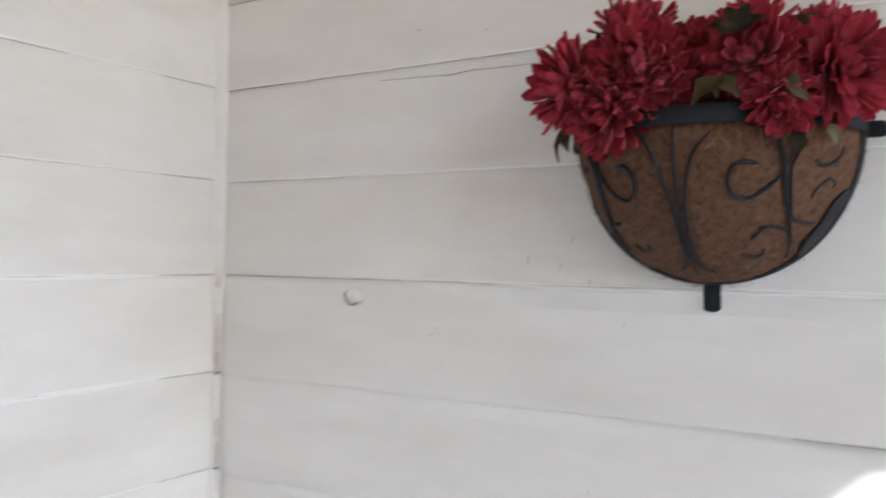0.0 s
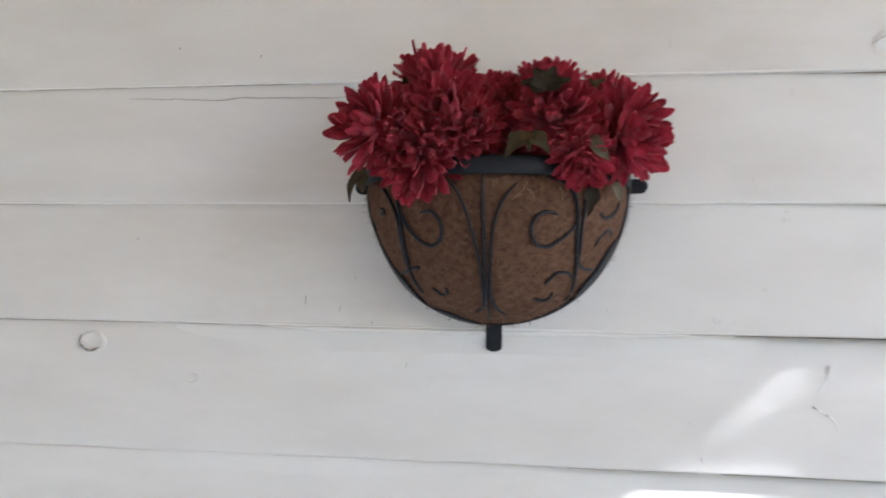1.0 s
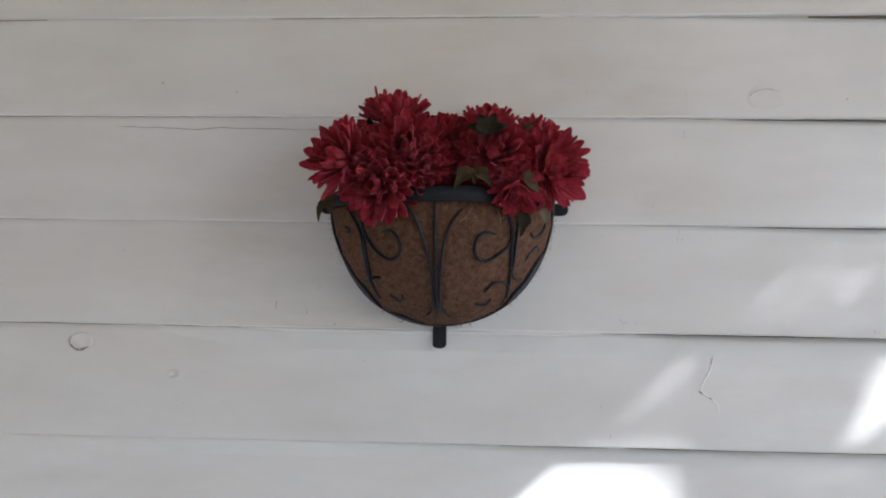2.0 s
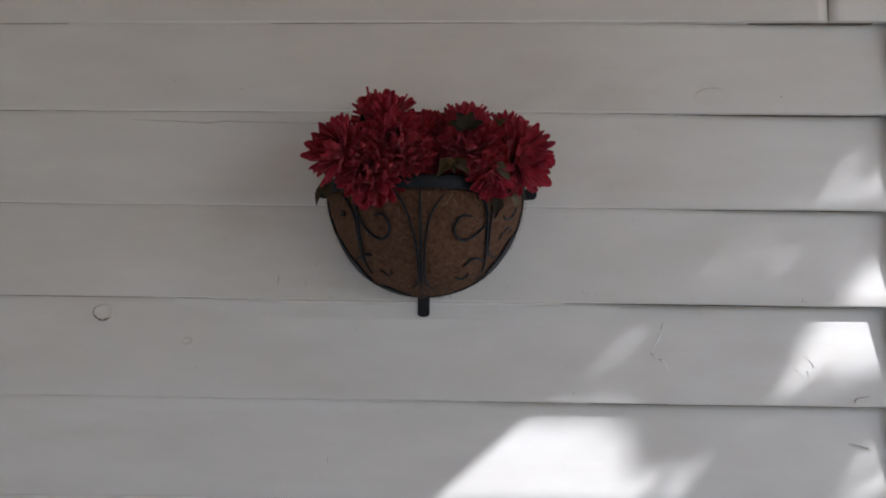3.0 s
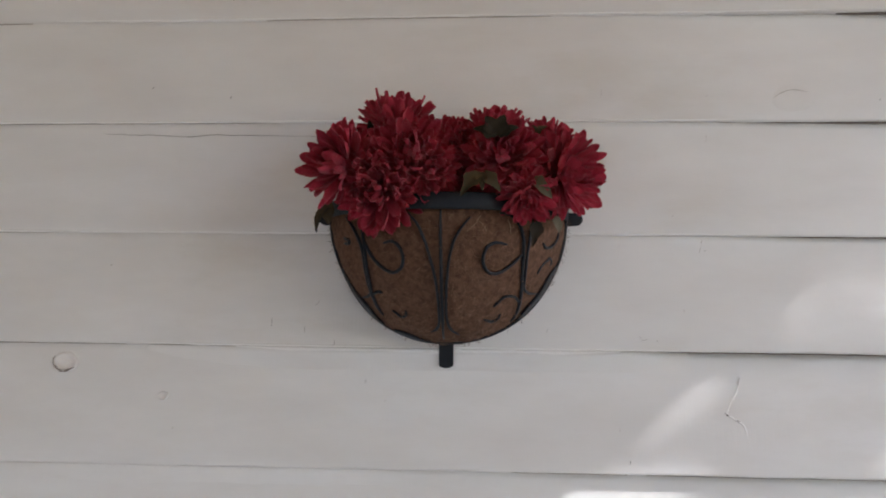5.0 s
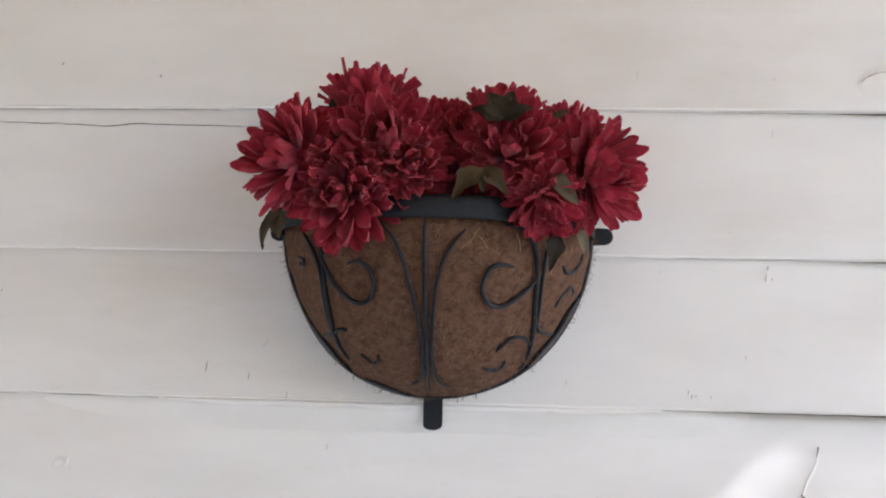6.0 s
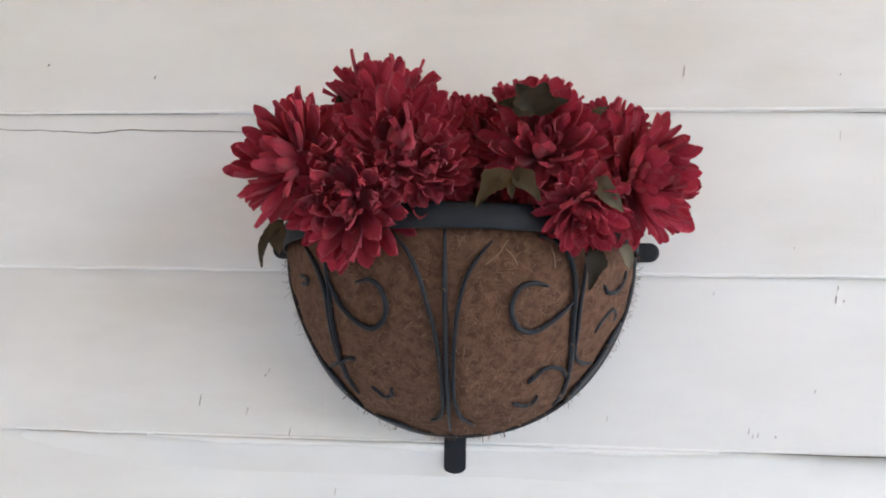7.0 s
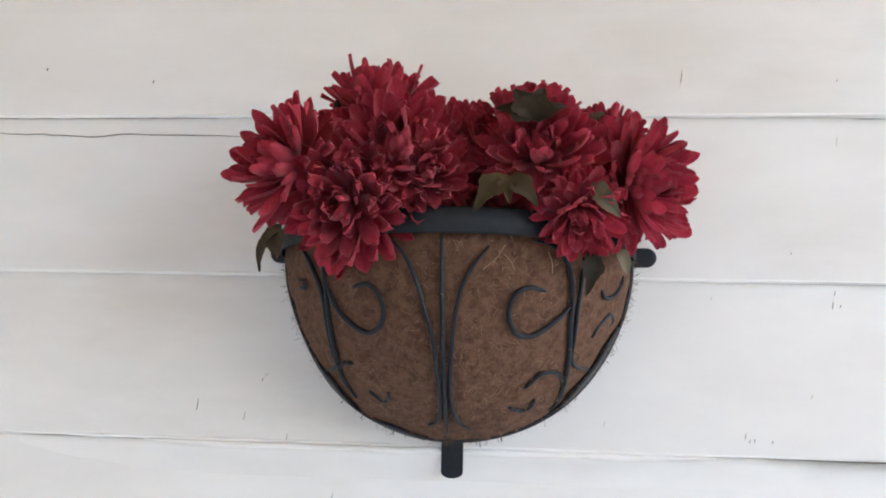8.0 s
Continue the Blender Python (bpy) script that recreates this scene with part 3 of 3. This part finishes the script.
# sheet-iron strips closing the bowl where the ribs meet the hoop: start and end along the hoop, reach inwards
for start, end, reach in ((0.42, 1.02, 0.045), (2.22, 2.76, 0.034), (1.10, 1.42, 0.026)):
    bm, rows = bmesh.new(), []
    for i in range(25):
        t = i / 24
        a = math.pi - (start + (end - start) * t)
        inner = 1 - reach * math.sin(math.pi * t) ** 0.7 * (1 + 0.15 * math.sin(17 * a)) - 0.004
        row = []
        for k in range(5):
            q = R * (1.003 + (inner - 1.003) * k / 4)
            row.append(on_bowl(q * math.cos(a), -q * math.sin(a), R + 0.0012))
        rows.append(row + [p * 0.985 for p in row[::-1]])
    made = grid(bm, rows, True)
    bm.faces.new(made[0])
    bm.faces.new(made[-1])
    part("gusset", bm, IRON, basket)

# coconut fibre liner: a thick, lumpy quarter ball with an uneven top edge
bm, rows, inner = bmesh.new(), [], []
for j in range(73):
    a = math.pi * j / 72
    row, back = [], []
    for i in range(41):
        b = math.pi / 2 * (1 - i / 40)
        d = Vector((-math.cos(a) * math.cos(b), -math.sin(a) * math.cos(b), -math.sin(b)))
        r = 0.1826 + 0.0034 * (1 - abs(d.y)) + 0.0026 * noise.noise(d * 6) + 0.0020 * noise.noise(d * 17) + 0.0011 * noise.noise(d * 41) + 0.0007 * noise.noise(d * 90)
        lift = 0.012 + 0.003 * noise.noise(Vector((a * 5, 0, 0))) if i == 40 else 0.0
        y = min(-0.004, d.y * r)
        row.append(dent(Vector((d.x * r, y, d.z * r + lift))))
        back.append(dent(Vector((d.x * (r - 0.010), min(-0.004, y + 0.008), d.z * (r - 0.010) + lift))))
    rows.append(row + back[::-1])
made = grid(bm, rows, True)
bm.faces.new(made[0])
bm.faces.new(made[-1])
liner = part("liner", bm, COIR, basket, "matted brown coconut fibre liner")

rng = random.Random(5)
bm = bmesh.new()
for i in range(4200):
    a, b = rng.uniform(0.03, math.pi - 0.03), rng.uniform(0.0, 1.45)
    d = Vector((-math.cos(a) * math.cos(b), -math.sin(a) * math.cos(b), -math.sin(b)))
    t1 = d.orthogonal().normalized()
    t1.rotate(Matrix.Rotation(rng.uniform(0, 6.28), 3, d))
    size = rng.choice((0.003, 0.004, 0.006, 0.011))
    bend = rng.uniform(-1.0, 1.0)
    lift = rng.uniform(0.0, 0.0025) if rng.random() < 0.9 else rng.uniform(0.003, 0.010)
    w = rng.uniform(0.00013, 0.00028)
    side = d.cross(t1)
    row_a, row_b = [], []
    for k in range(5):
        s = k / 4 - 0.5
        p = d * (0.1850 + lift * (0.4 + 1.2 * abs(s))) + t1 * size * s + side * bend * size * s * s
        p += d * (-0.5 * (size * s) ** 2 / 0.185)
        p.y = min(p.y, -0.003)
        p = dent(p)
        row_a.append(p + side * w)
        row_b.append(p - side * w)
    grid(bm, [row_a, row_b])
strands = part("coir_fuzz", bm, STRAND, liner)
tagged(strands, "loose pale coir strands", kind="stuff")
# wisps standing out past the rim of the bowl, close to the wall
bm = bmesh.new()
for i in range(130):
    right = rng.random() < 0.6
    b = rng.uniform(-0.02, 0.55) if rng.random() < 0.85 else rng.uniform(0.5, 1.4)
    d = Vector(((1 if right else -1) * math.cos(b), 0, -math.sin(b)))
    p0 = dent(d * 0.187) + Vector((0, rng.uniform(-0.03, -0.006), 0))
    away = (d + Vector((rng.uniform(-0.6, 0.6), rng.uniform(-0.5, 0.1), rng.uniform(-1.2, 0.6)))).normalized()
    size, sag = rng.uniform(0.003, 0.010), rng.uniform(-0.8, 0.8)
    side = away.cross(Vector((0, 1, 0))).normalized()
    line = [p0 + away * size * k / 4 + side * sag * size * (k / 4) ** 2 for k in range(5)]
    for p in line:
        p.y = min(p.y, -0.002)
    grid(bm, [[p + side * 0.00017 for p in line], [p - side * 0.00017 for p in line]])
wisps = part("frayed_fuzz", bm, STRAND, liner)
tagged(wisps, "frayed coir wisps at the liner edge", kind="stuff")

# two bits of pale straw caught in the liner
for a, m, z in (((0.034, -0.030), (0.046, -0.020), (0.053, -0.008)), ((0.052, -0.016), (0.058, -0.022), (0.062, -0.029)), ((0.092, -0.012), (0.095, -0.020), (0.096, -0.030))):
    bm = bmesh.new()
    tube(bm, smooth_line([on_bowl(*a, R), on_bowl(*m, R + 0.003), on_bowl(*z, R)], 4), 0.0004, 5)
    part("straw", bm, STRAW, liner, "bit of pale straw")


# ---- artificial chrysanthemums ----
def petal_mesh(name, width, curl, cup, seed):
    """One spoon-shaped fabric petal, one unit long, lying along +x with its face up, its blunt tip coming to a small point."""
    rng = random.Random(seed)
    bm, rows = bmesh.new(), []
    twist, lean = rng.uniform(-0.18, 0.18), rng.uniform(-0.05, 0.05)
    for t, w in ((0, 0.34), (0.3, 0.58), (0.55, 0.88), (0.73, 1.0), (0.89, 0.86), (0.965, 0.52), (1.0, 0.10)):
        w *= width / 2
        row = []
        for k in range(5):
            s = k / 2 - 1
            z = curl * t * t + cup * width * (s * s - 0.3) * (0.5 + t) + twist * s * w * t + 0.02 * t * math.sin(7 * t + seed + 2 * s)
            row.append((t - 0.03 * s * s * t, s * w + lean * t * t, z))
        rows.append(row)
    grid(bm, rows)
    me = bpy.data.meshes.new(name)
    bm.to_mesh(me)
    bm.free()
    for f in me.polygons:
        f.use_smooth = True
    me.materials.append(PETAL)
    return me


# rings from the outside in: lift of the petal in degrees, length, how many, width, curl, cup
RINGS = []
for lift, length, count, width, curl, cup in ((-34, 0.92, 19, 0.235, -0.06, 0.13), (-18, 0.98, 22, 0.235, 0.0, 0.15), (-3, 1.0, 22, 0.235, 0.06, 0.16), (11, 1.0, 21, 0.235, 0.11, 0.17),
                                              (24, 0.96, 20, 0.24, 0.16, 0.18), (36, 0.88, 18, 0.25, 0.21, 0.19), (47, 0.78, 16, 0.26, 0.25, 0.20), (58, 0.67, 13, 0.28, 0.27, 0.20), (69, 0.56, 11, 0.30, 0.27, 0.20),
                                              (80, 0.46, 7, 0.33, 0.22, 0.20)):
    RINGS.append((lift, length, count, [petal_mesh("petal", 1.02 * width * random.Random(lift + v).uniform(0.86, 1.18), curl + 0.09 * (v - 1.5), cup, 10 * v + lift) for v in range(5)]))


def leaf_mesh(name, length, width, mat, seed, lobes=3):
    """A toothed fabric leaf folded along its midrib, lying along +x."""
    rng = random.Random(seed)
    bm, rows = bmesh.new(), []
    n = 14
    for i in range(n + 1):
        t = i / n
        w = width / 2 * (1.25 * math.sin(math.pi * t ** 0.72) ** 0.9) * (1 + 0.20 * math.cos(lobes * 2 * math.pi * t + 0.6) + 0.10 * (i % 2)) * (1 - 0.35 * t) + 0.0004
        zc = 0.10 * length * math.sin(math.pi * t) - 0.20 * length * t * t
        rows.append([(length * t + 0.05 * length * abs(s), s * w, zc + 0.28 * abs(s) * w + 0.07 * w * math.sin(9 * t + seed) * s) for s in (-1, -0.5, 0, 0.5, 1)])
    grid(bm, rows)
    grid(bm, [[(x, y, z - 0.0005) for x, y, z in row] for row in rows])
    me = bpy.data.meshes.new(name)
    bm.to_mesh(me)
    bm.free()
    for f in me.polygons:
        f.use_smooth = True
    me.materials.append(mat)
    return me


def flower(x, y, z, way, size, seed, full=1.0, label="deep crimson fabric chrysanthemum with layered petals in the basket"):
    """A flower head at a place, facing a way, on a wire stem that goes down into the basket."""
    rng = random.Random(seed)
    face = Vector(way).normalized()
    x, y, z = Vector((x, y, z)) - face * size * 0.20
    turn = face.to_track_quat("Z", "Y").to_matrix().to_4x4()
    ob = thing("artificial_flower", Matrix.Translation((x, y, z)), label, "flower", "crimson flowers in the basket")
    for lift, length, count, shapes in RINGS:
        for k in range(max(5, round(count * full))):
            around = 2 * math.pi * (k + rng.uniform(-0.28, 0.28)) / max(5, round(count * full)) + lift
            loose = 1 + max(0, lift) / 110  # the heart of the bloom is the most ragged
            up = lift + rng.uniform(-6.5, 6.5) * loose
            long = 1.07 * size * length * (1 + rng.uniform(-0.12, 0.08) * loose)
            p = new("petal", shapes[rng.randrange(len(shapes))])
            p.parent = ob
            p.matrix_local = turn @ Matrix.Rotation(around, 4, "Z") @ Matrix.Translation((0.05 * size, 0, 0.03 * size * rng.uniform(-1, 1))) @ Matrix.Rotation(-radians(up), 4, "Y") \
                @ Matrix.Rotation(radians(rng.uniform(-16, 16) * loose), 4, "X") @ Matrix.Diagonal((long, long * rng.uniform(0.9, 1.15), long, 1))
    bm = bmesh.new()
    back = -face * size * 0.25
    foot = Vector((CX + (x - CX) * 0.35, -0.075 + 0.1 * (y + 0.13), RIM_Z - 0.10)) - Vector((x, y, z))
    tube(bm, smooth_line([Vector((0, 0, 0)), back, back * 1.6 + foot * 0.25, foot], 5), 0.0018, 6)
    part("stem", bm, STEM, ob)
    bm = bmesh.new()
    bmesh.ops.create_icosphere(bm, subdivisions=2, radius=size * 0.16)
    for v in bm.verts:
        v.co *= 1 + 0.25 * noise.noise(v.co * 200)
    part("calyx", bm, LEAF, ob)
    return ob


def leaf(owner, base, tip, normal, width, mat, seed, lobes=3):
    a, b = Vector(base), Vector(tip)
    along = (b - a).normalized()
    up = Vector(normal)
    up = (up - along * up.dot(along)).normalized()
    m = Matrix((along, up.cross(along), up)).transposed().to_4x4()
    ob = new("leaf", leaf_mesh("leaf", (b - a).length, width, mat, seed, lobes))
    ob.parent = owner
    ob.matrix_local = Matrix.Translation(a - owner.matrix_world.translation) @ m
    return ob


F1 = flower(-0.147, -0.182, 1.766, (-0.50, -0.82, 0.18), 0.0595, 1, 0.72)
F2 = flower(-0.073, -0.125, 1.838, (0.0, -0.45, 0.86), 0.057, 2)
F3 = flower(-0.050, -0.180, 1.778, (0.10, -0.95, 0.25), 0.062, 3)
F4 = flower(-0.092, -0.185, 1.724, (-0.15, -0.90, -0.30), 0.058, 4)
F5 = flower(0.006, -0.110, 1.810, (0.0, -0.60, 0.70), 0.048, 5)
F6 = flower(0.083, -0.170, 1.780, (0.08, -0.92, 0.28), 0.055, 6)
F7 = flower(0.071, -0.125, 1.825, (0.0, -0.35, 0.90), 0.049, 7)
F8 = flower(0.180, -0.125, 1.760, (0.80, -0.58, -0.05), 0.063, 8)
F9 = flower(0.116, -0.178, 1.719, (0.05, -0.72, -0.68), 0.041, 9)
F10 = flower(0.147, -0.095, 1.817, (0.05, -0.40, 0.85), 0.042, 10)
F11 = flower(-0.022, -0.184, 1.755, (0.25, -0.90, -0.15), 0.044, 11)
F12 = flower(0.040, -0.135, 1.786, (0.0, -0.75, 0.50), 0.046, 12)
F13 = flower(0.026, -0.135, 1.758, (0.1, -0.95, 0.2), 0.046, 13)
F14 = flower(0.132, -0.115, 1.768, (0.1, -0.95, 0.2), 0.046, 14)

for tip, wide, seed in (((0.045, -0.204, 1.812), 0.024, 1), ((0.060, -0.200, 1.828), 0.026, 11), ((0.082, -0.200, 1.829), 0.024, 12), ((0.100, -0.202, 1.814), 0.020, 13)):
    leaf(F7, (0.074, -0.196, 1.800), tip, (0.0, -0.85, 0.5), wide, DARK_LEAF, seed, 2)
for tip, wide, seed in (((0.025, -0.216, 1.720), 0.019, 2), ((0.054, -0.216, 1.726), 0.013, 3), ((0.078, -0.212, 1.725), 0.017, 14)):
    leaf(F6, (0.052, -0.203, 1.750), tip, (0.0, -0.9, 0.4), wide, LEAF, seed, 2)
leaf(F8, (0.126, -0.192, 1.746), (0.145, -0.206, 1.716), (-0.5, -0.8, 0.3), 0.017, PALE_LEAF, 4, 1)
leaf(F1, (-0.168, -0.110, 1.722), (-0.204, -0.090, 1.680), (-0.5, -0.8, 0.2), 0.018, LEAF, 5, 1)
leaf(F1, (-0.168, -0.115, 1.718), (-0.182, -0.095, 1.688), (-0.2, -0.9, 0.1), 0.022, LEAF, 6, 1)
leaf(F9, (0.130, -0.150, 1.694), (0.127, -0.158, 1.654), (0.3, -0.9, 0.1), 0.017, DARK_LEAF, 7, 2)
leaf(F8, (0.158, -0.115, 1.700), (0.168, -0.112, 1.676), (0.2, -0.95, 0.1), 0.012, PALE_LEAF, 8, 1)
leaf(F2, (-0.100, -0.150, 1.800), (-0.108, -0.168, 1.826), (-0.2, -0.9, 0.2), 0.018, DARK_LEAF, 9, 2)
leaf(F10, (0.120, -0.120, 1.815), (0.145, -0.122, 1.832), (0.0, -0.9, 0.4), 0.014, LEAF, 10, 2)


# ---- an unseen tree, added so that its leaves break up the low sun ----
tree = thing("tree", pose(5.6, -3.0, -0.45), "unseen leafy tree added to shape the sun patches", "tree")
bm = bmesh.new()
tube(bm, smooth_line([(0, 0, 0), (0.1, 0.05, 1.3), (-0.1, 0.15, 2.6), (-0.5, 0.4, 4.0), (-0.95, 0.55, 5.2)], 6), 0.15, 10, lambda t: 1 - 0.8 * t)
for pts in ([(-0.1, 0.15, 2.6), (-0.7, 0.5, 3.6), (-1.5, 0.7, 4.4), (-2.1, 0.8, 5.2)], [(0.0, 0.1, 2.2), (0.4, 0.3, 3.4), (0.6, 0.5, 5.0)], [(-0.4, 0.4, 3.8), (-0.2, 1.1, 4.8), (-0.1, 1.7, 5.8)],
            [(-0.3, 0.3, 3.4), (-1.0, 0.1, 4.6), (-1.5, 0.2, 5.8)], [(-0.05, 0.12, 2.4), (-1.0, 0.7, 3.2), (-2.0, 1.3, 3.91), (-2.75, 1.5, 4.16)]):
    tube(bm, smooth_line(pts, 5), 0.055, 7, lambda t: 1 - 0.8 * t)
part("trunk", bm, BARK, tree)
# gaps cut in the crown to shape the sun patches, named by where the sun through them meets the wall: x, z, half width,
# half height, slant, how open
GAPS = [(0.19, 1.14, 0.23, 0.165, 0.0, 1.0), (0.43, 1.17, 0.13, 0.15, 0.3, 0.80), (0.84, 1.430, 0.11, 0.048, 0.5, 1.0), (0.75, 1.355, 0.062, 0.058, 0.9, 0.92), (0.95, 1.545, 0.12, 0.073, 0.8, 1.0),
        (0.93, 1.19, 0.12, 0.13, 0.5, 0.90), (0.95, 1.79, 0.14, 0.058, 1.0, 0.86), (0.88, 1.702, 0.18, 0.028, 0.8, 0.84), (0.37, 1.40, 0.15, 0.14, 0.9, 0.56), (0.66, 1.59, 0.23, 0.12, 0.9, 0.62)]
rng = random.Random(21)
verts, faces = [], []
centre = Vector((-0.9, 0.9, 5.5))
origin = Vector((5.6, -3.0, -0.45))
clumps = [(centre + Vector((rng.gauss(0, 0.85), rng.gauss(0, 0.7), rng.gauss(0, 0.7))), 0.22, 85) for i in range(90)]
for i in range(15000):  # a sheet of leaves added in the way of the sun to shade the wall
    clumps.append((Vector((rng.uniform(-0.30, 1.15), 0, rng.uniform(0.7, 1.95))) + TO_SUN * rng.uniform(3.7, 4.7) - origin, 0.01, 1))
for c, spread, count in clumps:
    for i in range(count):
        p = c + Vector((rng.gauss(0, spread), rng.gauss(0, spread), rng.gauss(0, spread * 0.8)))
        w = origin + p
        k = w.y / TO_SUN.y
        hx, hz = w.x - TO_SUN.x * k, w.z - TO_SUN.z * k
        dice = rng.random() if count == 1 else 0.0
        if any(abs(hx - a - m * (hz - b)) < u and abs(hz - b) < v and dice < o for a, b, u, v, m, o in GAPS):
            continue
        q = Euler((rng.uniform(-0.9, 0.9), rng.uniform(-0.9, 0.9), rng.uniform(0, 6.28))).to_matrix()
        s = rng.uniform(0.03, 0.048) * (0.55 if count == 1 else 1.0)
        base = len(verts)
        for u, v, h in ((-1, 0, 0), (-0.3, -0.5, 0.12), (0.5, -0.42, 0.1), (1.1, 0, -0.1), (0.5, 0.42, 0.1), (-0.3, 0.5, 0.12)):
            verts.append(p + q @ Vector((u * s, v * s, h * s)))
        faces.append([base + j for j in range(6)])
me = bpy.data.meshes.new("crown")
me.from_pydata(verts, [], faces)
me.materials.append(FOLIAGE)
crown = new("crown", me)
crown.parent = tree
tagged(crown, "crown of small green leaves with gaps cut for sun patches", kind="stuff")
